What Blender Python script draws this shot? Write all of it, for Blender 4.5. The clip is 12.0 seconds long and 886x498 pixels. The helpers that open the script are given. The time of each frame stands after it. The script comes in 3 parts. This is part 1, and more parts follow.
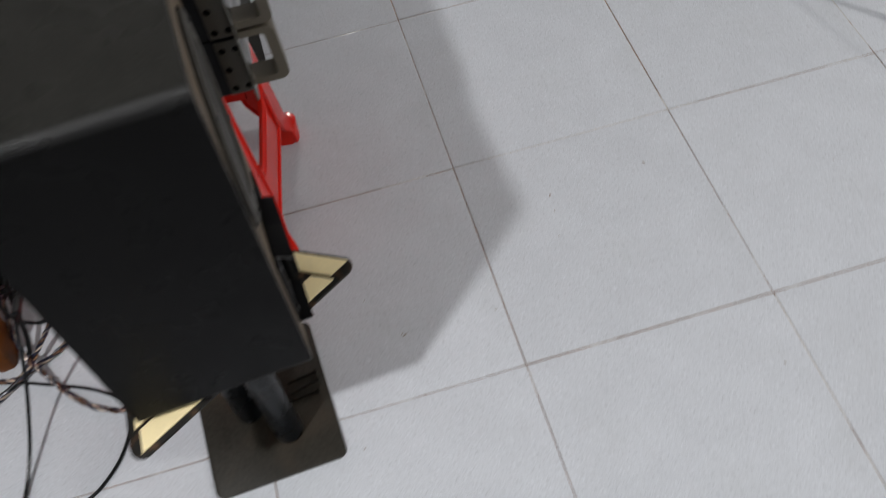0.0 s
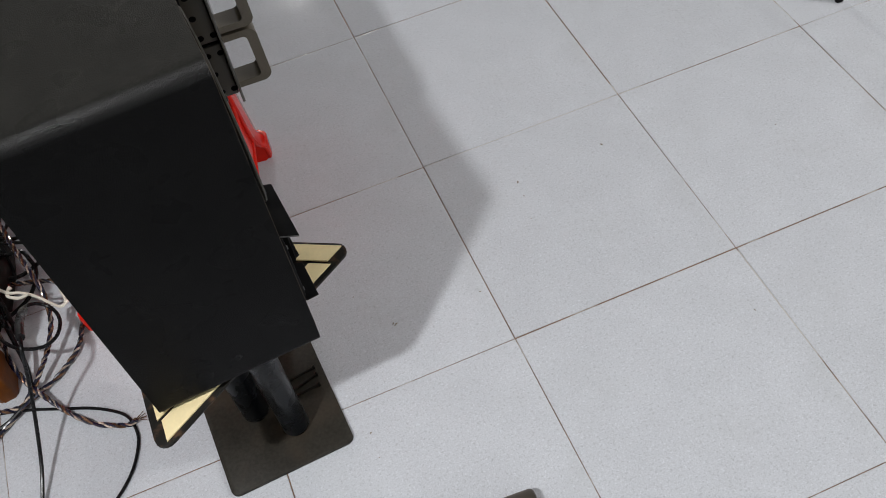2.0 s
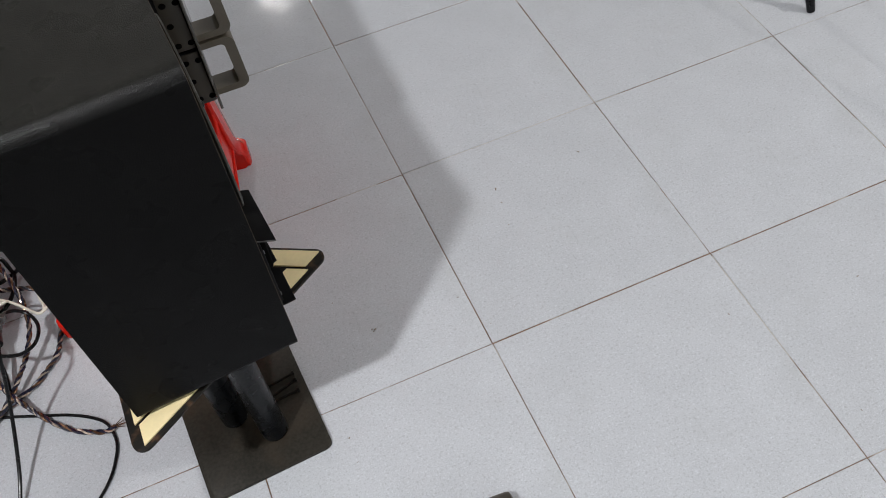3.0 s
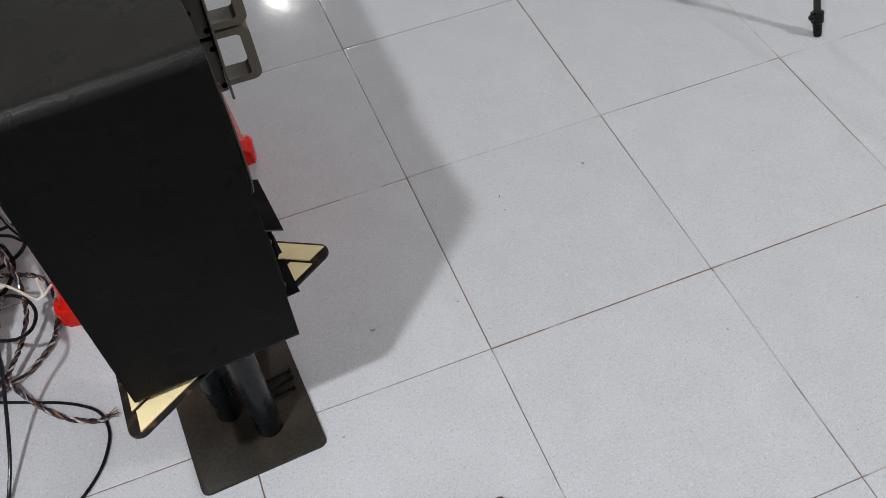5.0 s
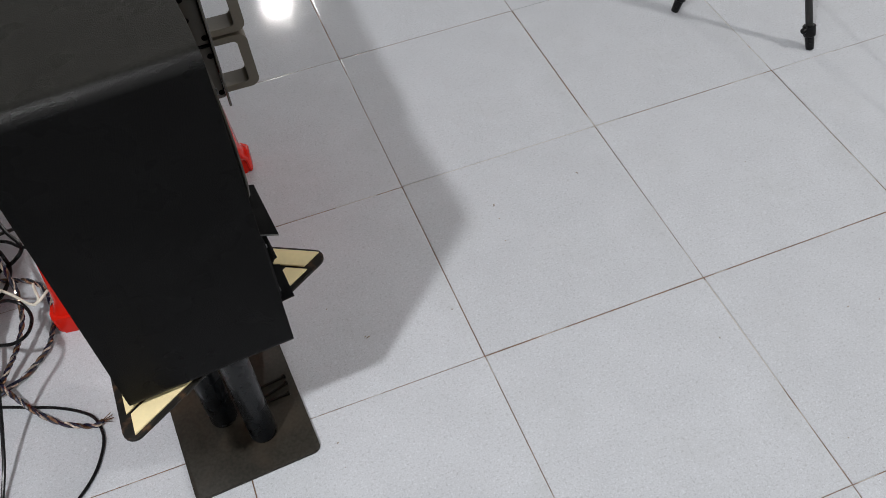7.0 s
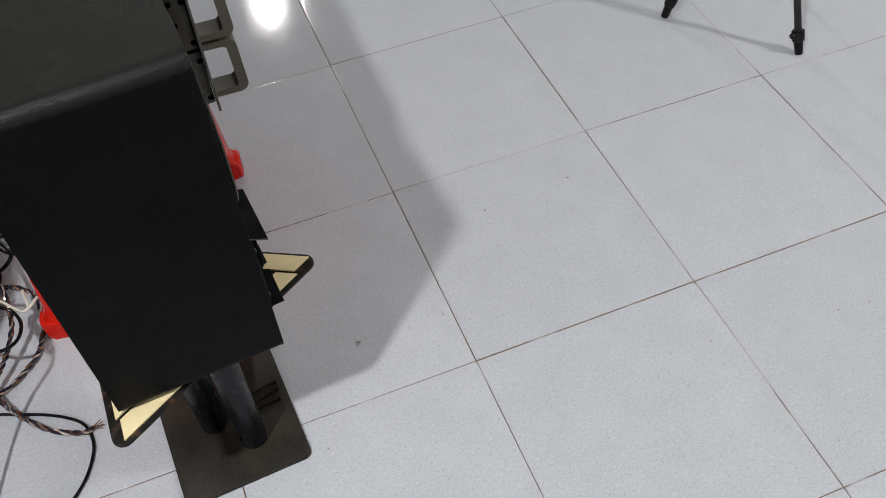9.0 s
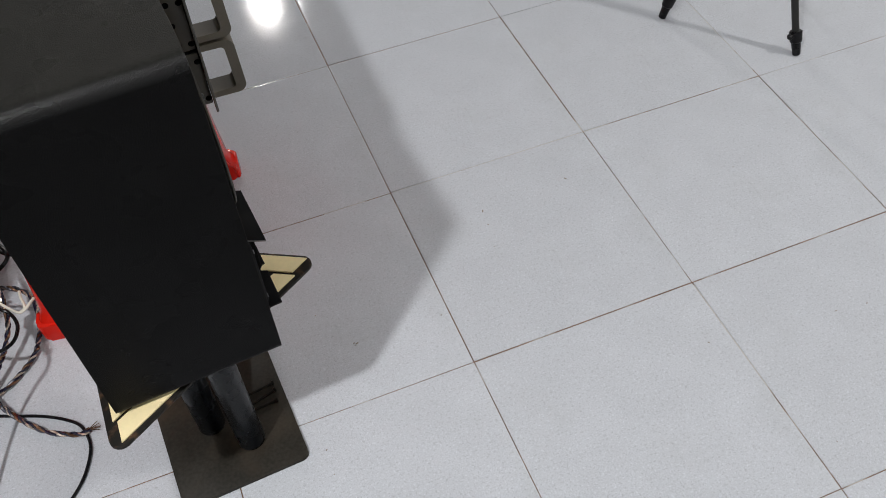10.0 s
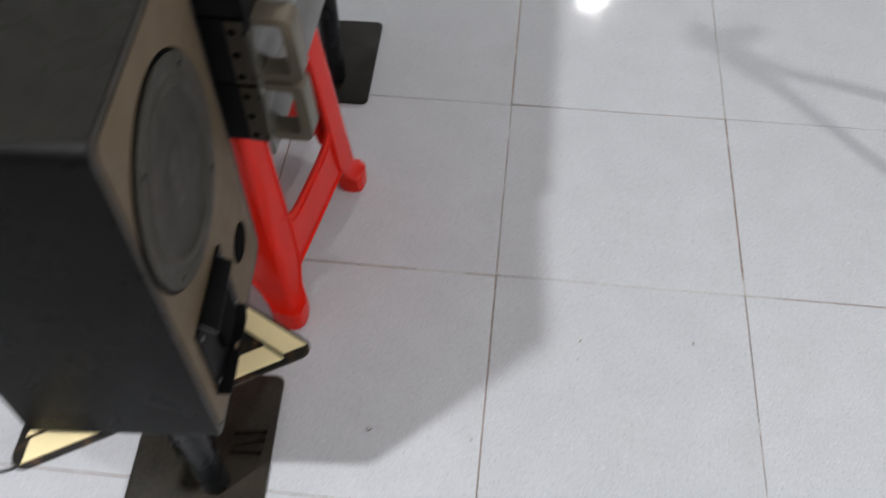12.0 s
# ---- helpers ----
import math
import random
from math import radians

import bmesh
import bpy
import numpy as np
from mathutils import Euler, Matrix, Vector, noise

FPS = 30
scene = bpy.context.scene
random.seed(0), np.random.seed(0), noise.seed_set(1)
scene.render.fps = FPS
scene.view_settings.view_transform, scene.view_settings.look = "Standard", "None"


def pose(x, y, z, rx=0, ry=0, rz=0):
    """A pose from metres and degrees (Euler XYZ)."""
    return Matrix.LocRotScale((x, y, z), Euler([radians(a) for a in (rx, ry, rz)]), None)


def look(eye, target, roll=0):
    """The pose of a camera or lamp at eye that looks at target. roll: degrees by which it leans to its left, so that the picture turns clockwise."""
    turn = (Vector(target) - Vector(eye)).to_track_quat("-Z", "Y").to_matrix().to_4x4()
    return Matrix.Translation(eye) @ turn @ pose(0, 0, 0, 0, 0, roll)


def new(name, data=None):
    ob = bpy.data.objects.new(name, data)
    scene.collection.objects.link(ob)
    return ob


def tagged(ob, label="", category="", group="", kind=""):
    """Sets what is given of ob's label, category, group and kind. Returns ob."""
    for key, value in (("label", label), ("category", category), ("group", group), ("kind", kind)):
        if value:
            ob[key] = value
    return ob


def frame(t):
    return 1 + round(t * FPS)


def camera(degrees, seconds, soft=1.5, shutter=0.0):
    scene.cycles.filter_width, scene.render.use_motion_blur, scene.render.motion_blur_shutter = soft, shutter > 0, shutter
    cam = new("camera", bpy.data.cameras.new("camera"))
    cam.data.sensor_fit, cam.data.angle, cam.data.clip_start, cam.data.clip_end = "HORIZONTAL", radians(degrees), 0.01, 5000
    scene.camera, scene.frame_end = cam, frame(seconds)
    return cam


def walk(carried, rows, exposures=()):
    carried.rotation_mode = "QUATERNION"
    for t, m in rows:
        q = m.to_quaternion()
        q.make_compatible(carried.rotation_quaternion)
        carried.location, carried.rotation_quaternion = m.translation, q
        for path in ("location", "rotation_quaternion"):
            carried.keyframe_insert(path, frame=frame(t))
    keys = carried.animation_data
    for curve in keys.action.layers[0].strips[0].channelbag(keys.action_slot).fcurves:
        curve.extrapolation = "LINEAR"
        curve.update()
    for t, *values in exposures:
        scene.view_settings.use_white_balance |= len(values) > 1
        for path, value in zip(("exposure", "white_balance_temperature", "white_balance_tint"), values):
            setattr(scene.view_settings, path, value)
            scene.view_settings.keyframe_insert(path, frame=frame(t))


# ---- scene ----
cam = camera(52.3, 12.0, soft=0.9, shutter=0.6)

PATH = [
    (0, (-0.182, -0.58, 1.233), (-0.022, 0.526, -0.426), -8.9),
    (0.1, (-0.207, -0.608, 1.239), (-0.034, 0.5, -0.417), -9.2),
    (0.2, (-0.216, -0.623, 1.25), (-0.045, 0.478, -0.411), -10.8),
    (0.3, (-0.23, -0.65, 1.249), (-0.052, 0.463, -0.403), -12.6),
    (0.4, (-0.236, -0.664, 1.256), (-0.056, 0.445, -0.398), -13.1),
    (0.5, (-0.234, -0.669, 1.27), (-0.054, 0.438, -0.386), -13.1),
    (1, (-0.254, -0.676, 1.259), (-0.019, 0.468, -0.365), -11.7),
    (1.5, (-0.265, -0.67, 1.243), (0.007, 0.478, -0.373), -10.5),
    (2, (-0.262, -0.67, 1.246), (0.029, 0.473, -0.369), -9.7),
    (2.5, (-0.259, -0.683, 1.247), (0.046, 0.47, -0.359), -9.3),
    (3, (-0.257, -0.687, 1.252), (0.074, 0.46, -0.353), -8.4),
    (5, (-0.281, -0.698, 1.239), (0.08, 0.471, -0.343), -5.1),
    (5.5, (-0.281, -0.706, 1.233), (0.088, 0.476, -0.337), -5.1),
    (6, (-0.281, -0.706, 1.242), (0.089, 0.473, -0.331), -4.8),
    (6.5, (-0.281, -0.714, 1.236), (0.09, 0.477, -0.328), -4.9),
    (7, (-0.283, -0.712, 1.241), (0.095, 0.476, -0.323), -4.4),
    (9, (-0.28, -0.717, 1.238), (0.116, 0.478, -0.316), -4.1),
    (9.5, (-0.279, -0.717, 1.232), (0.121, 0.482, -0.317), -4.1),
    (10, (-0.281, -0.713, 1.238), (0.122, 0.478, -0.317), -3.8),
    (10.5, (-0.284, -0.712, 1.229), (0.132, 0.48, -0.322), -3.5),
    (11, (-0.258, -0.7, 1.226), (0.149, 0.483, -0.335), -0.8),
    (11.1, (-0.241, -0.696, 1.206), (0.153, 0.498, -0.349), 1.6),
    (11.2, (-0.228, -0.664, 1.204), (0.112, 0.518, -0.373), 3.3),
    (11.3, (-0.209, -0.653, 1.188), (0.058, 0.558, -0.381), 3.6),
    (11.4, (-0.18, -0.619, 1.198), (0.0, 0.592, -0.383), 4.8),
    (11.5, (-0.146, -0.59, 1.201), (-0.069, 0.628, -0.384), 4.6),
    (11.6, (-0.107, -0.562, 1.201), (-0.128, 0.652, -0.388), 3.4),
    (11.8, (-0.029, -0.508, 1.204), (-0.156, 0.684, -0.396), 0.7),
    (12, (0.017, -0.458, 1.205), (-0.128, 0.738, -0.392), -0.9),
]
walk(cam, [(t, look(eye, target, roll)) for t, eye, target, roll in PATH],
     exposures=[(0, -0.06), (0.5, 0.0), (3.0, 0.0), (10.7, 0.0), (11.4, -0.13), (11.6, -0.07), (12.0, 0.25)])

# ---- world and lamps ----
world = bpy.data.worlds.new("world")
world.use_nodes = True
world.node_tree.nodes["Background"].inputs[0].default_value = (0.8, 0.9, 1.0, 1)
world.node_tree.nodes["Background"].inputs[1].default_value = 0.05
scene.world = world


def ceiling_lamp(x, y, z, watts, size, colour=(1.0, 0.98, 0.96)):
    """A round lamp under the ceiling, shining down."""
    data = bpy.data.lights.new("lamp", "AREA")
    data.shape, data.size, data.energy, data.color = "DISK", size, watts, colour
    ob = new("lamp", data)
    ob.matrix_world = pose(x, y, z)
    return ob


LAMP_H = 2.76
ceiling_lamp(-1.26, -0.97, LAMP_H, 49, 0.12, (0.978, 0.983, 0.988))
ceiling_lamp(2.60, -0.62, LAMP_H, 40, 0.14, (1.0, 0.972, 0.938))
ceiling_lamp(0.46, 5.12, LAMP_H, 66, 0.12, (1.0, 0.972, 0.938))


# ---- materials ----
def mat(name, base, rough=0.5, metal=0.0, vary=0.0, scale=20.0, fine=0.0, fine_scale=400.0, bump=0.0, bump_scale=400.0,
        spec=0.5, coat=0.0, stain=None, stain_scale=6.0, stain_from=0.55, stain_to=0.75, island=0.0):
    """A procedural surface: base colour with broad and fine variation, stains of another colour, and fine relief."""
    m = bpy.data.materials.new(name)
    m.use_nodes = True
    nt = m.node_tree
    bsdf = nt.nodes["Principled BSDF"]
    bsdf.inputs["Roughness"].default_value = rough
    bsdf.inputs["Metallic"].default_value = metal
    bsdf.inputs["Specular IOR Level"].default_value = spec
    bsdf.inputs["Coat Weight"].default_value = coat
    bsdf.inputs["Coat Roughness"].default_value = 0.1
    co = nt.nodes.new("ShaderNodeTexCoord").outputs["Object"]

    def noise_of(sc, detail=3.0):
        n = nt.nodes.new("ShaderNodeTexNoise")
        n.inputs["Scale"].default_value, n.inputs["Detail"].default_value = sc, detail
        nt.links.new(co, n.inputs["Vector"])
        return n.outputs["Fac"]

    def ramp(fac, lo, hi, a=0.3, b=0.7):
        r = nt.nodes.new("ShaderNodeMapRange")
        r.inputs["From Min"].default_value, r.inputs["From Max"].default_value = a, b
        r.inputs["To Min"].default_value, r.inputs["To Max"].default_value = lo, hi
        nt.links.new(fac, r.inputs["Value"])
        return r.outputs["Result"]

    def times(a, b):
        n = nt.nodes.new("ShaderNodeMath")
        n.operation = "MULTIPLY"
        nt.links.new(a, n.inputs[0])
        nt.links.new(b, n.inputs[1])
        return n.outputs[0]

    gain = ramp(noise_of(scale), 1 - vary, 1 + vary)
    if fine:
        gain = times(gain, ramp(noise_of(fine_scale, 2.0), 1 - fine, 1 + fine))
    if island:
        info = nt.nodes.new("ShaderNodeObjectInfo")
        gain = times(gain, ramp(info.outputs["Random"], 1 - island, 1 + island, 0.0, 1.0))
    colour = nt.nodes.new("ShaderNodeVectorMath")
    colour.operation = "SCALE"
    colour.inputs[0].default_value = base
    nt.links.new(gain, colour.inputs["Scale"])
    out = colour.outputs[0]
    if stain:
        mix = nt.nodes.new("ShaderNodeMix")
        mix.data_type = "RGBA"
        nt.links.new(ramp(noise_of(stain_scale, 5.0), 0.0, 1.0, stain_from, stain_to), mix.inputs["Factor"])
        nt.links.new(out, mix.inputs[6])
        mix.inputs[7].default_value = (*stain, 1)
        out = mix.outputs[2]
    nt.links.new(out, bsdf.inputs["Base Color"])
    nt.links.new(ramp(noise_of(scale * 1.7), rough * 0.85, min(1.0, rough * 1.15)), bsdf.inputs["Roughness"])
    if bump:
        b = nt.nodes.new("ShaderNodeBump")
        b.inputs["Strength"].default_value, b.inputs["Distance"].default_value = bump, 0.001
        nt.links.new(noise_of(bump_scale, 3.0), b.inputs["Height"])
        nt.links.new(b.outputs[0], bsdf.inputs["Normal"])
    return m


TILE = mat("glazed_tile", (0.585, 0.603, 0.645), rough=0.090, spec=0.088, vary=0.03, scale=11, fine=0.09, fine_scale=460, bump=0.11, bump_scale=260, island=0.025,
           stain=(0.54, 0.555, 0.585), stain_scale=7, stain_from=0.55, stain_to=0.85)
GROUT = mat("brown_grout", (0.205, 0.120, 0.072), rough=0.4, vary=0.35, scale=18, fine=0.3, fine_scale=300, bump=0.5,
            stain=(0.50, 0.46, 0.41), stain_scale=13, stain_from=0.54, stain_to=0.64)
PALE_GROUT = mat("pale_grout", (0.50, 0.475, 0.45), rough=0.4, vary=0.10, scale=25, fine=0.2, fine_scale=300, bump=0.3,
                 stain=(0.36, 0.26, 0.19), stain_scale=26, stain_from=0.62, stain_to=0.70)
PLASTER = mat("white_plaster", (0.62, 0.62, 0.61), rough=0.8, vary=0.03, scale=3, bump=0.2, bump_scale=120)
VINYL = mat("black_vinyl", (0.0052, 0.0052, 0.0053), spec=0.05, rough=0.29, vary=0.12, scale=9, fine=0.1, fine_scale=700, bump=0.65, bump_scale=760)
def facing_gloss(m, stops):
    """Grained vinyl: its gloss depends on how far it is turned from the eye; stops are (turn, gloss)."""
    nt = m.node_tree
    lw, ramp = nt.nodes.new("ShaderNodeLayerWeight"), nt.nodes.new("ShaderNodeValToRGB")
    lw.inputs["Blend"].default_value = 0.5
    while len(ramp.color_ramp.elements) < len(stops):
        ramp.color_ramp.elements.new(0.5)
    for e, (turn, gloss) in zip(ramp.color_ramp.elements, stops):
        e.position, e.color = turn, (gloss, gloss, gloss, 1)
    nt.links.new(lw.outputs["Facing"], ramp.inputs["Fac"])
    nt.links.new(ramp.outputs["Color"], nt.nodes["Principled BSDF"].inputs["Specular IOR Level"])


def paint_top_light(m, lit_tone, scale):
    """Paints light onto the upward faces: a paler tone, broken up by noise."""
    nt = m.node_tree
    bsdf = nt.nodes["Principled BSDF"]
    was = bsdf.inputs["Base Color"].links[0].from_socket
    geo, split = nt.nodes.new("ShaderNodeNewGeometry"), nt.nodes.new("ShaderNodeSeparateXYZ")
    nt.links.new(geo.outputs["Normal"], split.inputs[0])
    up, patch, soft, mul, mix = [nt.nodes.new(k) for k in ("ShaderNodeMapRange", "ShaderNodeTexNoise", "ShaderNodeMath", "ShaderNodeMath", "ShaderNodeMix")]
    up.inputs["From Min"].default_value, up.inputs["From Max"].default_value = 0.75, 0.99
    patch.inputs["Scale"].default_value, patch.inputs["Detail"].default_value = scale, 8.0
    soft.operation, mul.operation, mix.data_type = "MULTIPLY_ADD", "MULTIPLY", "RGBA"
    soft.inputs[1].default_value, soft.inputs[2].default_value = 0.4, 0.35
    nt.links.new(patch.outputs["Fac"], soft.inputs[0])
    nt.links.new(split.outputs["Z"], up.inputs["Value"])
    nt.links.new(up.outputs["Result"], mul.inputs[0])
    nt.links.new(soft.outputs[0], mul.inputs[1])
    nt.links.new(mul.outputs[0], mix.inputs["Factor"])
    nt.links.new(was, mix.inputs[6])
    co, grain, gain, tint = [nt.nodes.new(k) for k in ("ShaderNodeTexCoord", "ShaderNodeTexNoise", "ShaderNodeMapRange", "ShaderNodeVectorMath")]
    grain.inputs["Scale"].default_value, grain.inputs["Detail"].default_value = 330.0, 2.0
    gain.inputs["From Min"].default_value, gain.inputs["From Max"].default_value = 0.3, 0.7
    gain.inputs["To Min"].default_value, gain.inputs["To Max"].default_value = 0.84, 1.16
    tint.operation, tint.inputs[0].default_value = "SCALE", lit_tone
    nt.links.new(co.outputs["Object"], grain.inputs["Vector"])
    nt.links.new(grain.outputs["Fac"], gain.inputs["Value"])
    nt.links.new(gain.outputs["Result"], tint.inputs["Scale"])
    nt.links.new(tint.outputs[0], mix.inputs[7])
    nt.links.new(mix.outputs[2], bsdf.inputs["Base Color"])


def flecked(m, flecks):
    """Sparse small flecks in the glaze; flecks are (scale, threshold, gain)."""
    nt = m.node_tree
    bsdf = nt.nodes["Principled BSDF"]
    co = nt.nodes.new("ShaderNodeTexCoord").outputs["Object"]
    out = bsdf.inputs["Base Color"].links[0].from_socket
    for k, (scale, threshold, gain) in enumerate(flecks):
        move, noise, cut, mul = [nt.nodes.new(n) for n in ("ShaderNodeVectorMath", "ShaderNodeTexNoise", "ShaderNodeMapRange", "ShaderNodeVectorMath")]
        move.inputs[1].default_value = (3.7 * k + 1.3, 5.1 * k + 0.7, 0.0)
        noise.inputs["Scale"].default_value, noise.inputs["Detail"].default_value = scale, 1.0
        cut.inputs["From Min"].default_value, cut.inputs["From Max"].default_value = threshold, threshold + 0.08
        cut.inputs["To Min"].default_value, cut.inputs["To Max"].default_value = 1.0, gain
        mul.operation = "SCALE"
        nt.links.new(co, move.inputs[0])
        nt.links.new(move.outputs[0], noise.inputs["Vector"])
        nt.links.new(noise.outputs["Fac"], cut.inputs["Value"])
        nt.links.new(out, mul.inputs[0])
        nt.links.new(cut.outputs["Result"], mul.inputs["Scale"])
        out = mul.outputs[0]
    nt.links.new(out, bsdf.inputs["Base Color"])


flecked(TILE, ((290, 0.60, 0.85), (250, 0.61, 1.11), (150, 0.62, 0.92), (130, 0.64, 1.06)))
facing_gloss(VINYL, ((0.01, 0.30), (0.14, 0.03)))
# the cabinet top's extra light is put into the vinyl colour
paint_top_light(VINYL, (0.039, 0.038, 0.034), 7)
BAFFLE = mat("brown_baffle_paint", (0.112, 0.078, 0.044), rough=0.6, vary=0.08, scale=14, fine=0.08, fine_scale=600, bump=0.25, bump_scale=500)
RIM = mat("dark_brown_edge", (0.034, 0.028, 0.021), rough=0.55, vary=0.15, scale=20, fine=0.1, bump=0.2)
RUBBER = mat("grey_rubber", (0.044, 0.040, 0.033), spec=0.2, rough=0.48, vary=0.1, scale=30, fine=0.06, bump=0.1)
CONE = mat("dark_cone_paper", (0.021, 0.018, 0.012), rough=0.45, spec=0.3, vary=0.12, scale=25, fine=0.15, fine_scale=800, bump=0.3, bump_scale=700)
BLACK_METAL = mat("black_painted_metal", (0.012, 0.012, 0.012), rough=0.38, vary=0.2, scale=25, fine=0.1, bump=0.12)
# near-black colour that paints the shade inside openings and gaps
RECESS_SHADE = mat("black_recess_shade", (0.004, 0.004, 0.004), spec=0.04, rough=0.9, vary=0.1)
STAND = mat("worn_dark_steel", (0.025, 0.022, 0.017), rough=0.5, spec=0.22, vary=0.22, scale=11, fine=0.28, fine_scale=200, bump=0.25, bump_scale=300,
            stain=(0.048, 0.034, 0.022), stain_scale=9, stain_from=0.52, stain_to=0.75)
# stand steel with a darker base colour, for the far stand
STAND_DARKER = mat("darker_stand_steel", (0.011, 0.010, 0.009), rough=0.55, spec=0.12, vary=0.22, scale=11, fine=0.2, fine_scale=200, bump=0.2, bump_scale=300)
POLE = mat("black_enamel", (0.006, 0.007, 0.0085), rough=0.27, spec=0.16, vary=0.15, scale=15, fine=0.15, fine_scale=160, bump=0.16, bump_scale=320)
PLATE = mat("rusted_black_plate", (0.010, 0.0085, 0.007), rough=0.5, spec=0.2, vary=0.25, scale=30, fine=0.1, bump=0.3,
            stain=(0.09, 0.048, 0.025), stain_scale=55, stain_from=0.52, stain_to=0.66)
BOLT = mat("blackened_bolt_steel", (0.007, 0.0062, 0.0052), rough=0.5, spec=0.1, vary=0.3, scale=120, stain=(0.045, 0.022, 0.012), stain_scale=180, stain_from=0.55, stain_to=0.7)
FOAM = mat("cream_foam_tape", (0.93, 0.78, 0.45), rough=0.8, vary=0.04, scale=25, fine=0.02, fine_scale=200, bump=0.06, bump_scale=200)
RED = mat("red_glossy_plastic", (0.69, 0.016, 0.007), rough=0.12, spec=0.2, vary=0.05, scale=12, fine=0.0, bump=0.04, bump_scale=60)
OLIVE = mat("olive_grey_enamel", (0.060, 0.050, 0.037), rough=0.42, vary=0.07, scale=18, fine=0.06, fine_scale=500, bump=0.12, bump_scale=350)
PANEL = mat("olive_grey_panel", (0.075, 0.070, 0.060), rough=0.14, spec=0.8, vary=0.06, scale=18, fine=0.04, bump=0.05)
HANDLE = mat("light_olive_enamel", (0.108, 0.090, 0.064), rough=0.36, vary=0.06, scale=18, fine=0.05, fine_scale=400, bump=0.1, bump_scale=350)
CHASSIS = mat("black_chassis_paint", (0.005, 0.005, 0.006), rough=0.55, spec=0.15, vary=0.1, scale=12, fine=0.08, bump=0.15)
WOOD = mat("orange_varnished_wood", (0.21, 0.060, 0.0035), rough=0.38, spec=0.15, vary=0.25, scale=9, fine=0.12, fine_scale=120, bump=0.1, bump_scale=90,
           stain=(0.080, 0.022, 0.003), stain_scale=14, stain_from=0.46, stain_to=0.75)
CLOTH = mat("dark_brown_cloth", (0.010, 0.0078, 0.0062), rough=0.9, vary=0.3, scale=22, fine=0.2, bump=0.6, bump_scale=300)
CABLE = mat("black_cable_sheath", (0.006, 0.006, 0.007), rough=0.28, spec=0.22, vary=0.15, scale=40)
COPPER = mat("copper_coloured_strand", (0.25, 0.14, 0.085), rough=0.2, metal=0.7, vary=0.35, scale=70, fine=0.3, fine_scale=220)
CLEAR = mat("pale_copper_strand", (0.60, 0.49, 0.40), rough=0.18, metal=0.5, vary=0.6, scale=80, fine=0.3, fine_scale=220)
BLUE = mat("dark_blue_strand", (0.007, 0.008, 0.027), rough=0.28, vary=0.25, scale=90)
CREAM = mat("cream_cord", (0.76, 0.73, 0.63), rough=0.7, vary=0.1, scale=60)
TOOL = mat("dark_olive_lacquer", (0.045, 0.038, 0.028), rough=0.36, vary=0.25, scale=20, fine=0.08, stain=(0.075, 0.05, 0.03), stain_scale=24, stain_from=0.5, stain_to=0.7)
PRINT = mat("white_print", (0.52, 0.52, 0.51), rough=0.5, vary=0.05)
LABEL = mat("copper_brown_print", (0.20, 0.115, 0.060), rough=0.3, vary=0.3, scale=120, fine=0.2, fine_scale=300, stain=(0.42, 0.30, 0.21), stain_scale=90, stain_from=0.52, stain_to=0.62)
PAPER = mat("white_paper", (0.70, 0.70, 0.70), rough=0.85, vary=0.03, scale=12)
FAINT = mat("faint_grey_print", (0.56, 0.54, 0.53), rough=0.8, vary=0.15, scale=80)
DEBRIS = mat("brown_debris", (0.27, 0.22, 0.18), rough=0.9, vary=0.4, scale=300)
DARKPLASTIC = mat("dark_grey_plastic", (0.055, 0.055, 0.06), rough=0.45, vary=0.1, scale=40)
GREYPLASTIC = mat("grey_plastic", (0.16, 0.16, 0.165), rough=0.4, vary=0.08, scale=40)


# ---- mesh helpers ----
def part(name, bm, material, parent=None, label="", smooth=True, angle=35):
    """Links a bmesh as one mesh object, under a parent where one is given."""
    bmesh.ops.recalc_face_normals(bm, faces=bm.faces)
    me = bpy.data.meshes.new(name)
    if smooth:
        for f in bm.faces:
            f.smooth = True
        for e in bm.edges:
            if len(e.link_faces) == 2 and e.calc_face_angle(0) > radians(angle):
                e.smooth = False
    bm.to_mesh(me)
    bm.free()
    me.materials.append(material)
    ob = new(name, me)
    if parent:
        ob.parent = parent
    if label:
        tagged(ob, label)
    return ob


def thing(name, m, label, category, group="", kind=""):
    ob = new(name)
    ob.empty_display_size = 0.05
    ob.matrix_world = m
    return tagged(ob, label, category, group, kind)


def join(*bms):
    out = bms[0]
    for b in bms[1:]:
        me = bpy.data.meshes.new("joined")
        b.to_mesh(me)
        out.from_mesh(me)
        b.free()
        bpy.data.meshes.remove(me)
    return out


def cube(size, at=(0, 0, 0), r=0.0, seg=2, m=None):
    bm = bmesh.new()
    bmesh.ops.create_cube(bm, size=1.0, matrix=Matrix.Diagonal((*size, 1)))
    if r:
        bmesh.ops.bevel(bm, geom=bm.edges[:], offset=r, segments=seg, profile=0.5, affect="EDGES")
    bmesh.ops.transform(bm, matrix=(m or Matrix.Identity(4)) if m else Matrix.Translation(at), verts=bm.verts)
    return bm


